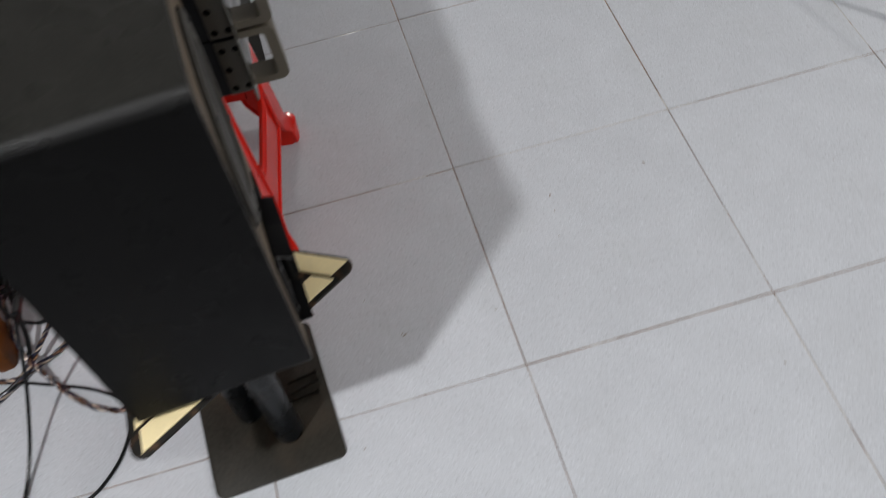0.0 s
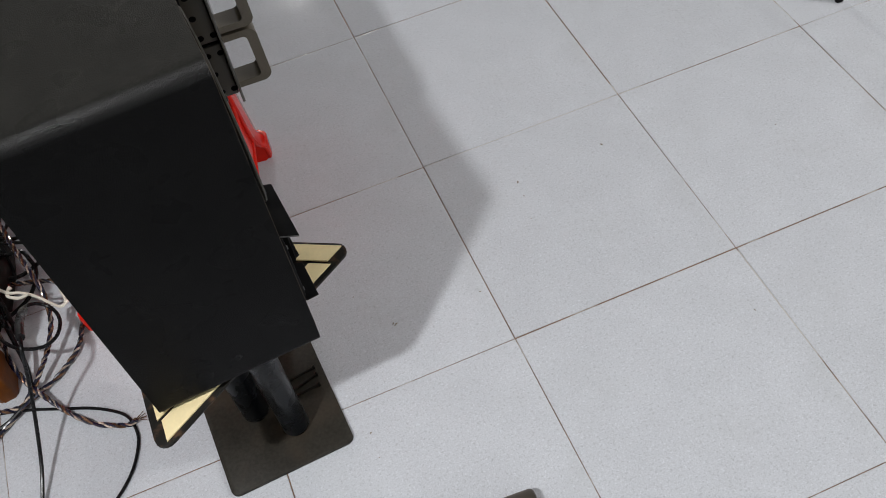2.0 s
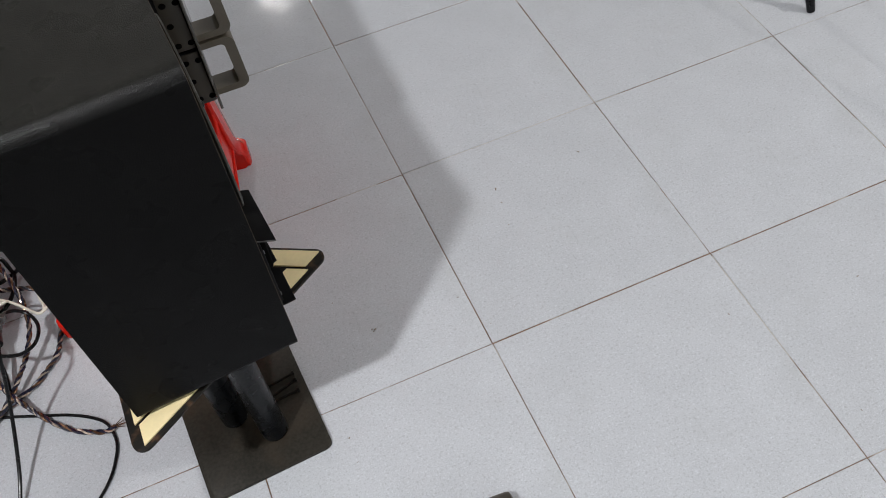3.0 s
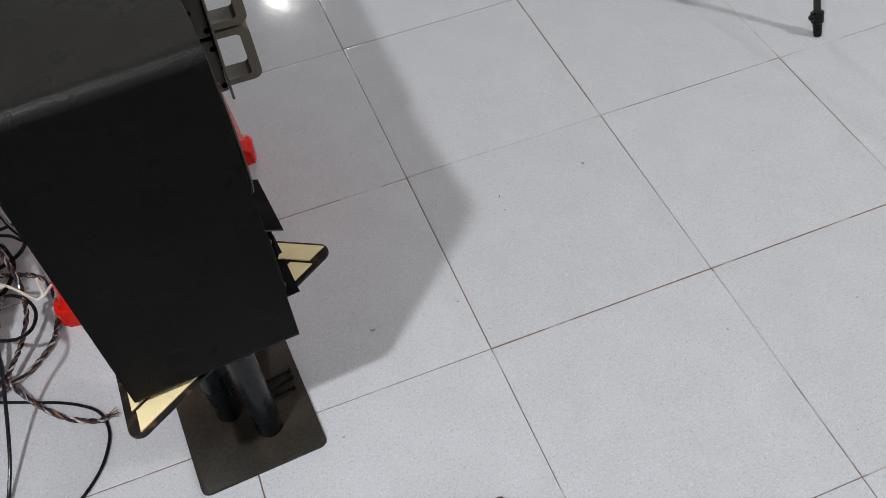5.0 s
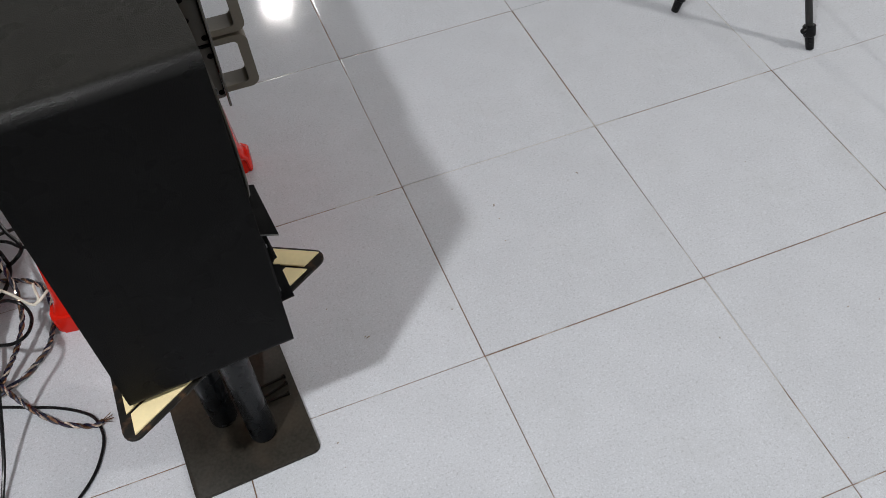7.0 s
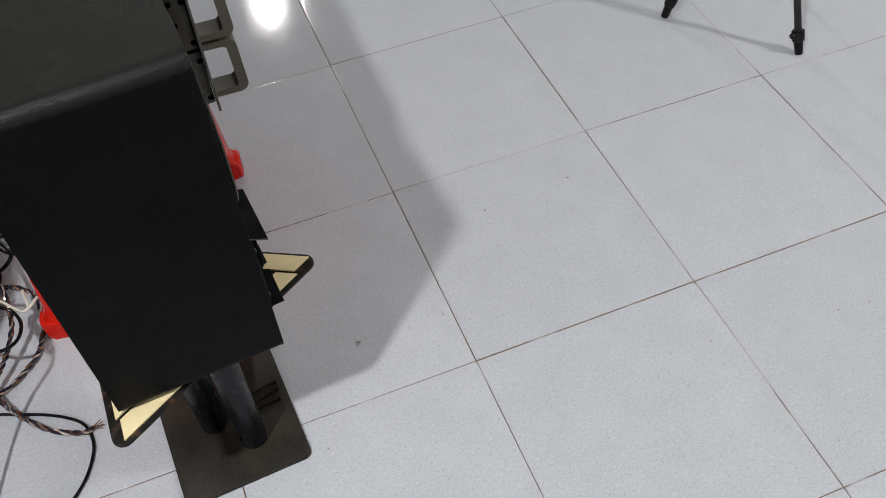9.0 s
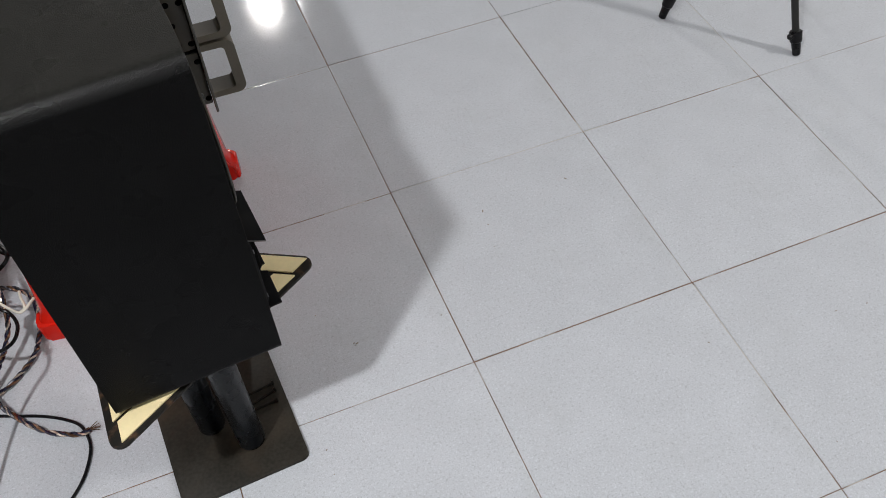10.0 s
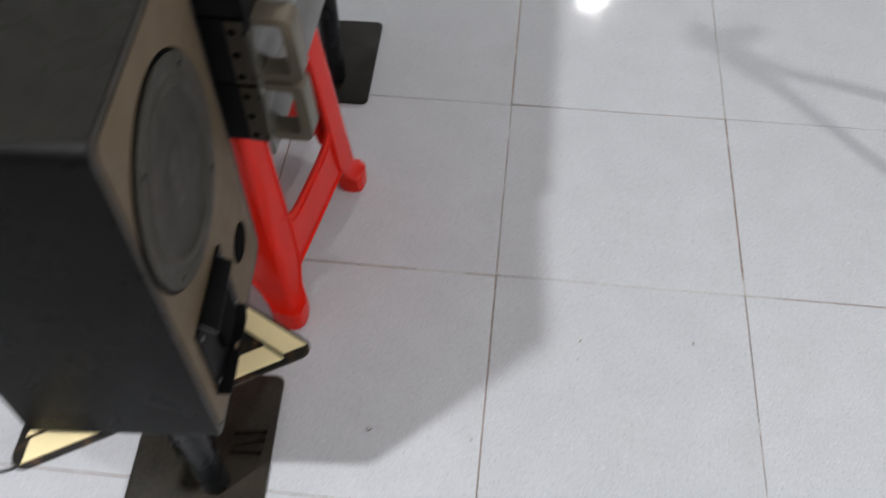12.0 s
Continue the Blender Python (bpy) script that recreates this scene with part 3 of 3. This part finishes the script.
bundle = cube((0.38, 0.55, 0.062), (0, 0, 0.031), 0.02, 4)
bmesh.ops.subdivide_edges(bundle, edges=[e for e in bundle.edges if e.calc_length() > 0.1], cuts=9, use_grid_fill=True)
for v in bundle.verts:
    if v.co.z > 0.004:
        v.co.z *= 1.0 + 0.22 * math.sin(31 * v.co.x + 9 * v.co.y) * math.sin(23 * v.co.y - 6 * v.co.x)
        v.co.x += 0.010 * math.sin(27 * v.co.y)
part("cover", bundle, CLOTH, bag)


def twisted_cable(points, label, lift=0.0062, ends=True):
    line = curve_through([(x, y, lift + (p[0] if p else 0)) for x, y, *p in points], 0.003)
    cable = thing("twisted_cable", pose(0, 0, 0), label, "cable", "twisted speaker cables")
    for k, (m, r) in enumerate(((COPPER, 0.0024), (BLUE, 0.0024), (CLEAR, 0.0021), (BLUE, 0.0025))):
        part("strand", tube(helix(line, 0.0022, 0.038, k * math.pi / 2), r, 6), m, cable, "dark blue strand" if m is BLUE else "copper-coloured strand")
    if ends:
        tip, back = line[-1], line[-8]
        u = (tip - back).normalized()
        for k in range(5):
            a = 0.5 * (k - 2)
            w = Vector((u.x * math.cos(a * 0.5) - u.y * math.sin(a * 0.5), u.x * math.sin(a * 0.5) + u.y * math.cos(a * 0.5), 0.18 * math.sin(2.1 * k)))
            part("bare_wire", rod(tip - u * 0.003, tip + w * 0.016, 0.0009, 0.0006, 6), COPPER, cable)
    return cable


twisted_cable([(-1.02, 0.030), (-0.93, 0.094), (-0.836, 0.158), (-0.808, 0.178), (-0.779, 0.201), (-0.755, 0.215, 0.006), (-0.742, 0.225, 0.013), (-0.730, 0.238, 0.016), (-0.716, 0.258, 0.022), (-0.698, 0.284, 0.030), (-0.685, 0.306, 0.042), (-0.676, 0.326, 0.056), (-0.673, 0.348, 0.071), (-0.675, 0.368, 0.079), (-0.683, 0.398, 0.089), (-0.693, 0.431, 0.099), (-0.701, 0.458, 0.109), (-0.709, 0.495, 0.119), (-0.721, 0.542, 0.124), (-0.75, 0.60, 0.118), (-0.82, 0.67, 0.085)], "blue and copper twisted speaker cable rising to the cloth", ends=False)
twisted_cable([(-0.90, 0.52, 0.075), (-0.81, 0.470, 0.07), (-0.755, 0.450, 0.035), (-0.702, 0.448, 0.012), (-0.680, 0.440, 0.010), (-0.660, 0.425, 0.008), (-0.648, 0.402, 0.006), (-0.643, 0.372, 0.006), (-0.642, 0.350, 0.006), (-0.647, 0.320, 0.004), (-0.659, 0.289, 0.002), (-0.681, 0.265), (-0.707, 0.244), (-0.727, 0.232, 0.004), (-0.746, 0.225), (-0.769, 0.219), (-0.803, 0.227), (-0.829, 0.234), (-0.90, 0.250)], "blue and copper twisted speaker cable curving over tiles", ends=False)
twisted_cable([(-0.79, 0.40, 0.075), (-0.765, 0.345, 0.062), (-0.760, 0.318, 0.046), (-0.758, 0.290, 0.032), (-0.745, 0.254, 0.025), (-0.729, 0.224, 0.022), (-0.716, 0.208, 0.009), (-0.693, 0.178, 0.001), (-0.671, 0.153), (-0.644, 0.131), (-0.607, 0.114), (-0.592, 0.117)], "blue and copper twisted cable with a frayed end")


def cable(points, r, material, label, name="cable", lift=None):
    lift = r + 0.0004 if lift is None else lift
    line = curve_through([(x, y, lift + (p[0] if p else 0)) for x, y, *p in points], 0.005)
    ob = thing(name, pose(0, 0, 0), label, "cable")
    part("sheath", tube(line, r, 10), material, ob)
    return ob


cable([(-0.93, 0.252), (-0.86, 0.240), (-0.80, 0.225), (-0.751, 0.210), (-0.703, 0.190), (-0.661, 0.172), (-0.628, 0.152), (-0.606, 0.131), (-0.597, 0.104), (-0.598, 0.077), (-0.613, 0.040), (-0.635, 0.012), (-0.660, -0.008), (-0.70, -0.020), (-0.76, -0.026), (-0.85, -0.03), (-1.0, -0.05)], 0.0025, CABLE, "thin black cable looping over the tiles")
lead = cable([(-0.83, 0.44, 0.055), (-0.79, 0.40, 0.066), (-0.769, 0.365, 0.070), (-0.766, 0.339, 0.072), (-0.754, 0.310, 0.075), (-0.736, 0.283, 0.077), (-0.712, 0.265, 0.078), (-0.686, 0.258, 0.078), (-0.665, 0.268, 0.078), (-0.656, 0.291, 0.078), (-0.658, 0.311, 0.080), (-0.668, 0.327, 0.085), (-0.682, 0.332, 0.095), (-0.692, 0.321, 0.110), (-0.692, 0.296, 0.130), (-0.685, 0.243, 0.165), (-0.680, 0.203, 0.180), (-0.681, 0.187, 0.178), (-0.685, 0.181, 0.165), (-0.693, 0.176, 0.140), (-0.704, 0.165, 0.107), (-0.715, 0.146, 0.076), (-0.726, 0.116, 0.047), (-0.735, 0.086, 0.026), (-0.743, 0.060, 0.013), (-0.752, 0.030, 0.003), (-0.766, -0.02), (-0.785, -0.09), (-0.82, -0.20), (-0.87, -0.36)], 0.0030, CABLE, "black cable looping in a ring before reaching the tiles", lift=0.0034)
part("strain_relief", tube(curve_through([(-0.693, 0.305, 0.124), (-0.690, 0.280, 0.144), (-0.685, 0.243, 0.168), (-0.680, 0.208, 0.183)], 0.005), 0.0068, 12), CABLE, lead, "thick black strain relief")
white = cable([(-0.90, 0.468, 0.105), (-0.83, 0.425, 0.11), (-0.762, 0.392, 0.11), (-0.737, 0.379, 0.11), (-0.716, 0.360, 0.11), (-0.700, 0.353, 0.11), (-0.687, 0.350, 0.10), (-0.674, 0.342, 0.09), (-0.662, 0.332, 0.08), (-0.653, 0.326, 0.075), (-0.646, 0.328, 0.074), (-0.643, 0.338, 0.075), (-0.646, 0.352, 0.077), (-0.647, 0.366, 0.08)], 0.0024, CREAM, "cream cord with a knot and curled ends", name="cord")
knot = curve_through([(-0.722 + 0.010 * math.cos(a) + 0.004 * a, 0.366 + 0.008 * math.sin(a) - 0.003 * a, 0.112 + 0.003 * math.sin(2 * a)) for a in (0, 1.2, 2.4, 3.6, 4.8, 6.0)], 0.003)
part("knot", tube(knot, 0.0026, 8), CREAM, white)
part("branch", tube(curve_through([(-0.652, 0.326, 0.077), (-0.643, 0.329, 0.078), (-0.635, 0.336, 0.079), (-0.626, 0.344, 0.081)], 0.004), 0.0024, 8), CREAM, white)
TANGLE = (
    ([(-0.79, 0.58, 0.08), (-0.758, 0.52, 0.085), (-0.746, 0.455, 0.085), (-0.750, 0.405, 0.080), (-0.748, 0.355, 0.070), (-0.741, 0.312, 0.050), (-0.738, 0.276, 0.022), (-0.742, 0.245, 0.006), (-0.752, 0.218, 0.008), (-0.80, 0.195), (-0.90, 0.18)], 0.0040),
    ([(-0.84, 0.52, 0.08), (-0.785, 0.470, 0.088), (-0.757, 0.420, 0.086), (-0.742, 0.372, 0.074), (-0.735, 0.330, 0.056), (-0.748, 0.345, 0.03), (-0.775, 0.385, 0.012), (-0.84, 0.395)], 0.0036),
    ([(-0.86, 0.640, 0.03), (-0.790, 0.630, 0.045), (-0.765, 0.576, 0.05), (-0.750, 0.540, 0.05), (-0.738, 0.502, 0.04), (-0.742, 0.46, 0.02), (-0.80, 0.40, 0.004)], 0.0030),
    ([(-0.80, 0.70, 0.05), (-0.735, 0.625, 0.05), (-0.708, 0.573, 0.045), (-0.690, 0.530, 0.045), (-0.673, 0.500, 0.045), (-0.671, 0.484, 0.042), (-0.684, 0.473, 0.036), (-0.703, 0.467, 0.030), (-0.735, 0.460, 0.03), (-0.79, 0.468, 0.05), (-0.87, 0.50, 0.055)], 0.0036),
    ([(-0.85, 0.555, 0.06), (-0.785, 0.545, 0.055), (-0.740, 0.530, 0.048), (-0.694, 0.512, 0.045), (-0.668, 0.492, 0.040), (-0.63, 0.50, 0.02), (-0.58, 0.54, 0.004)], 0.0032),
    ([(-0.87, 0.575, 0.06), (-0.785, 0.520, 0.06), (-0.762, 0.509, 0.052), (-0.735, 0.500, 0.048), (-0.713, 0.501, 0.045), (-0.702, 0.481, 0.04), (-0.697, 0.455, 0.03), (-0.72, 0.425, 0.012), (-0.76, 0.405, 0.004), (-0.83, 0.385)], 0.0036),
    ([(-0.84, 0.45, 0.05), (-0.782, 0.505, 0.055), (-0.766, 0.537, 0.055), (-0.745, 0.543, 0.05), (-0.722, 0.530, 0.05), (-0.700, 0.535, 0.045), (-0.668, 0.57, 0.02), (-0.62, 0.63, 0.003)], 0.0034),
    ([(-0.82, 0.61, 0.06), (-0.770, 0.590, 0.055), (-0.735, 0.603, 0.05), (-0.716, 0.640, 0.045), (-0.730, 0.690, 0.05), (-0.80, 0.72, 0.06), (-0.90, 0.68, 0.06)], 0.0034),
    ([(-0.90, 0.62, 0.07), (-0.832, 0.600, 0.065), (-0.795, 0.560, 0.06), (-0.782, 0.520, 0.055), (-0.795, 0.480, 0.055), (-0.84, 0.455, 0.06), (-0.93, 0.49, 0.06)], 0.0040),
    ([(-0.88, 0.70, 0.07), (-0.815, 0.668, 0.068), (-0.775, 0.625, 0.062), (-0.768, 0.575, 0.058), (-0.790, 0.535, 0.060), (-0.835, 0.53, 0.064), (-0.90, 0.56, 0.066)], 0.0032),
    ([(-0.89, 0.50, 0.07), (-0.825, 0.555, 0.072), (-0.785, 0.600, 0.066), (-0.752, 0.622, 0.056), (-0.728, 0.600, 0.048), (-0.735, 0.560, 0.046), (-0.775, 0.53, 0.056), (-0.85, 0.545, 0.066)], 0.0030),
    ([(-0.93, 0.54, 0.06), (-0.86, 0.505, 0.062), (-0.825, 0.465, 0.055), (-0.790, 0.445, 0.03), (-0.775, 0.405, 0.01), (-0.80, 0.365, 0.0), (-0.87, 0.36)], 0.0034),
)
for points, r in TANGLE:
    cable(points, r, CABLE, "black tangled cable over the cloth bundle")

plug = thing("cable_connector", pose(-0.832, 0.196, 0.0, 0, 0, 42), "dark grey plastic cable connector with black tip on tiles", "connector")
part("shell", cube((0.045, 0.026, 0.018), (-0.012, 0, 0.0095), 0.004, 3), DARKPLASTIC, plug)
part("pin", rod((0.030, 0, 0.0085), (0.040, 0, 0.0085), 0.0042, n=14), DARKPLASTIC, plug)
part("tip", cube((0.020, 0.018, 0.014), (0.021, 0, 0.0085), 0.002), BLACK_METAL, plug, "black connector tip")

# ---- screws on the base plate ----
for k, (x, y, a) in enumerate(((-0.330, 0.080, 8), (-0.329, 0.064, 16), (-0.331, 0.049, 4))):
    bolt = thing("bolt", pose(x, y, 0.0065, 0, 0, a), "thin black bolt lying on the stand's base", "bolt", "bolts on the base plate")
    part("shaft", rod((-0.024, 0, 0.0027), (0.018, 0, 0.0027), 0.0023, n=10), BOLT, bolt)
    part("bolt_head", rod((0.018, 0, 0.0040), (0.022, 0, 0.0040), 0.0040, n=12), BOLT, bolt)

# ---- lacquered tool on the floor ----
tool = thing("hand_tool", pose(-0.086, -0.2600, 0.0208, 0, 0, 176), "dark olive lacquered tube-shaped hand tool lying on tiles", "tool")
body = part("tube", lathe([(0, 0), (0.0165, 0), (0.0192, 0.002), (0.0202, 0.006), (0.0202, 0.11), (0.019, 0.135), (0.0175, 0.15), (0, 0.15)], 40, ALONG_X), TOOL, tool, "dark olive lacquered tube")
part("end_cap", lathe([(0, 0.15), (0.0165, 0.15), (0.0165, 0.19), (0.0145, 0.195), (0, 0.195)], 32, ALONG_X), BLACK_METAL, tool, "black end cap")


def wrapped_bar(x0, x1, a0, a1, r=0.02035):
    """A printed bar that follows the tube."""
    bm = bmesh.new()
    rows = [[bm.verts.new((x, r * math.cos(radians(a)), r * math.sin(radians(a)))) for a in np.linspace(a0, a1, 5)] for x in (x0, x1)]
    for k in range(4):
        bm.faces.new((rows[0][k], rows[0][k + 1], rows[1][k + 1], rows[1][k]))
    return bm


for x0, x1, a0, a1 in ((0.004, 0.016, 36, 50), (0.010, 0.028, 32, 44), (0.020, 0.040, 30, 38), (0.005, 0.012, 24, 30)):
    part("print", wrapped_bar(x0, x1, a0, a1, 0.0203), LABEL, body, "copper-brown printed patch")
for x0, x1, a0, a1 in ((0.0345, 0.0395, 70, 84), (0.0410, 0.0460, 70, 84), (0.0475, 0.0525, 70, 84), (0.0540, 0.0600, 70, 84), (0.0640, 0.0675, 66, 80), (0.0690, 0.0760, 70, 84), (0.0330, 0.0380, 87.5, 90.5), (0.0390, 0.0440, 87.5, 90.5), (0.0450, 0.0500, 87.5, 90.5), (0.0510, 0.0560, 87.5, 90.5), (0.0570, 0.0620, 87.5, 90.5), (0.0630, 0.0680, 87.5, 90.5), (0.0690, 0.0740, 87.5, 90.5), (0.0930, 0.0970, 75, 81), (0.0985, 0.1030, 75, 81), (0.1045, 0.1080, 75, 81)):
    part("print", wrapped_bar(x0, x1, a0, a1), PRINT, body)
sheet = thing("paper_sheet", pose(-0.70, -0.152, 0.0006, 0, 0, 4), "small white printed paper lying on the tiles", "paper")
part("leaf", cube((0.118, 0.09, 0.0006), (0, 0, 0.0003), 0.0002), PAPER, sheet)
for k in range(7):
    part("print", cube((0.007, 0.006 if k % 2 else 0.009, 0.0002), (-0.048 + 0.0155 * k, 0.034, 0.0008)), FAINT, sheet)

# ---- specks ----
rnd = random.Random(11)
for x, y, s, n in ((0.312, 0.301, 0.0023, 2), (0.139, 0.289, 0.0021, 2), (-0.162, 0.107, 0.0022, 4), (-0.264, -0.056, 0.0017, 1), (-0.265, -0.098, 0.001, 1), (0.360, -0.115, 0.0015, 1), (0.582, -0.143, 0.0016, 1), (0.637, -0.150, 0.0014, 1), (-0.210, 0.187, 0.0013, 1), (-0.015, 0.105, 0.0014, 1), (0.013, 0.035, 0.001, 2), (0.125, 0.205, 0.0012, 1), (0.135, 0.255, 0.0012, 2), (0.610, 0.201, 0.0012, 2), (0.439, -0.337, 0.0011, 1)):
    for k in range(n):
        bm = bmesh.new()
        bmesh.ops.create_icosphere(bm, subdivisions=1, radius=s * (1.0 if k == 0 else rnd.uniform(0.4, 0.8)))
        for v in bm.verts:
            v.co = Vector((v.co.x * 1.5, v.co.y * 0.7, v.co.z * 0.4)) * rnd.uniform(0.6, 1.25)
        ob = part("crumb", bm, DEBRIS)
        ob.matrix_world = pose(x + k * rnd.uniform(-0.003, 0.003), y + k * rnd.uniform(-0.002, 0.002), s * 0.3, 0, 0, rnd.uniform(0, 180))
        tagged(ob, "tiny brown crumb of dirt on the tiles", "debris", "crumbs on the floor")

# ---- floor tiles ----
S, JOINT = 0.40, 0.0016
tile = prism([(-S / 2 + JOINT / 2, -S / 2 + JOINT / 2), (S / 2 - JOINT / 2, -S / 2 + JOINT / 2), (S / 2 - JOINT / 2, S / 2 - JOINT / 2), (-S / 2 + JOINT / 2, S / 2 - JOINT / 2)], -0.008, 0.0, 0.0015, 4)
bmesh.ops.recalc_face_normals(tile, faces=tile.faces)
bmesh.ops.inset_region(tile, faces=[max(tile.faces, key=lambda f: f.calc_area() * (f.normal.z > 0.9))], thickness=0.002, depth=0.00005)
for f in tile.faces:
    f.smooth = f.normal.z > 0.02
bmesh.ops.recalc_face_normals(tile, faces=tile.faces)
tile_mesh = bpy.data.meshes.new("tile")
tile.to_mesh(tile_mesh)
tile.free()
tile_mesh.materials.append(TILE)
rnd = random.Random(5)
for i in range(-6, 8):
    for j in range(-6, 16):
        ob = new("tile", tile_mesh)
        ob.parent = floor
        ob.matrix_world = pose(S * (i + 0.5) + rnd.uniform(-0.0004, 0.0004), S * (j + 0.5) + rnd.uniform(-0.0004, 0.0004), rnd.uniform(-0.0004, 0.0), rnd.uniform(-0.05, 0.05), rnd.uniform(-0.05, 0.05), 0)

# ---- joints refilled with pale grout ----
for x0, y0, x1, y1 in ((0.004, 0.40, 0.392, 0.40), (0.40, -0.22, 0.40, -0.006), (0.80, 0.42, 0.80, 0.78), (0.40, 0.405, 0.40, 0.43), (-0.13, 0.40, -0.05, 0.40), (0.40, 0.16, 0.40, 0.175), (0.83, 0.40, 0.95, 0.40)):
    size = (max(x1 - x0, 0.0034), max(y1 - y0, 0.0034), 0.0010)
    part("grout_strip", cube(size, ((x0 + x1) / 2, (y0 + y1) / 2, -0.0018), 0.0003), PALE_GROUT, floor, "pale refilled joint")
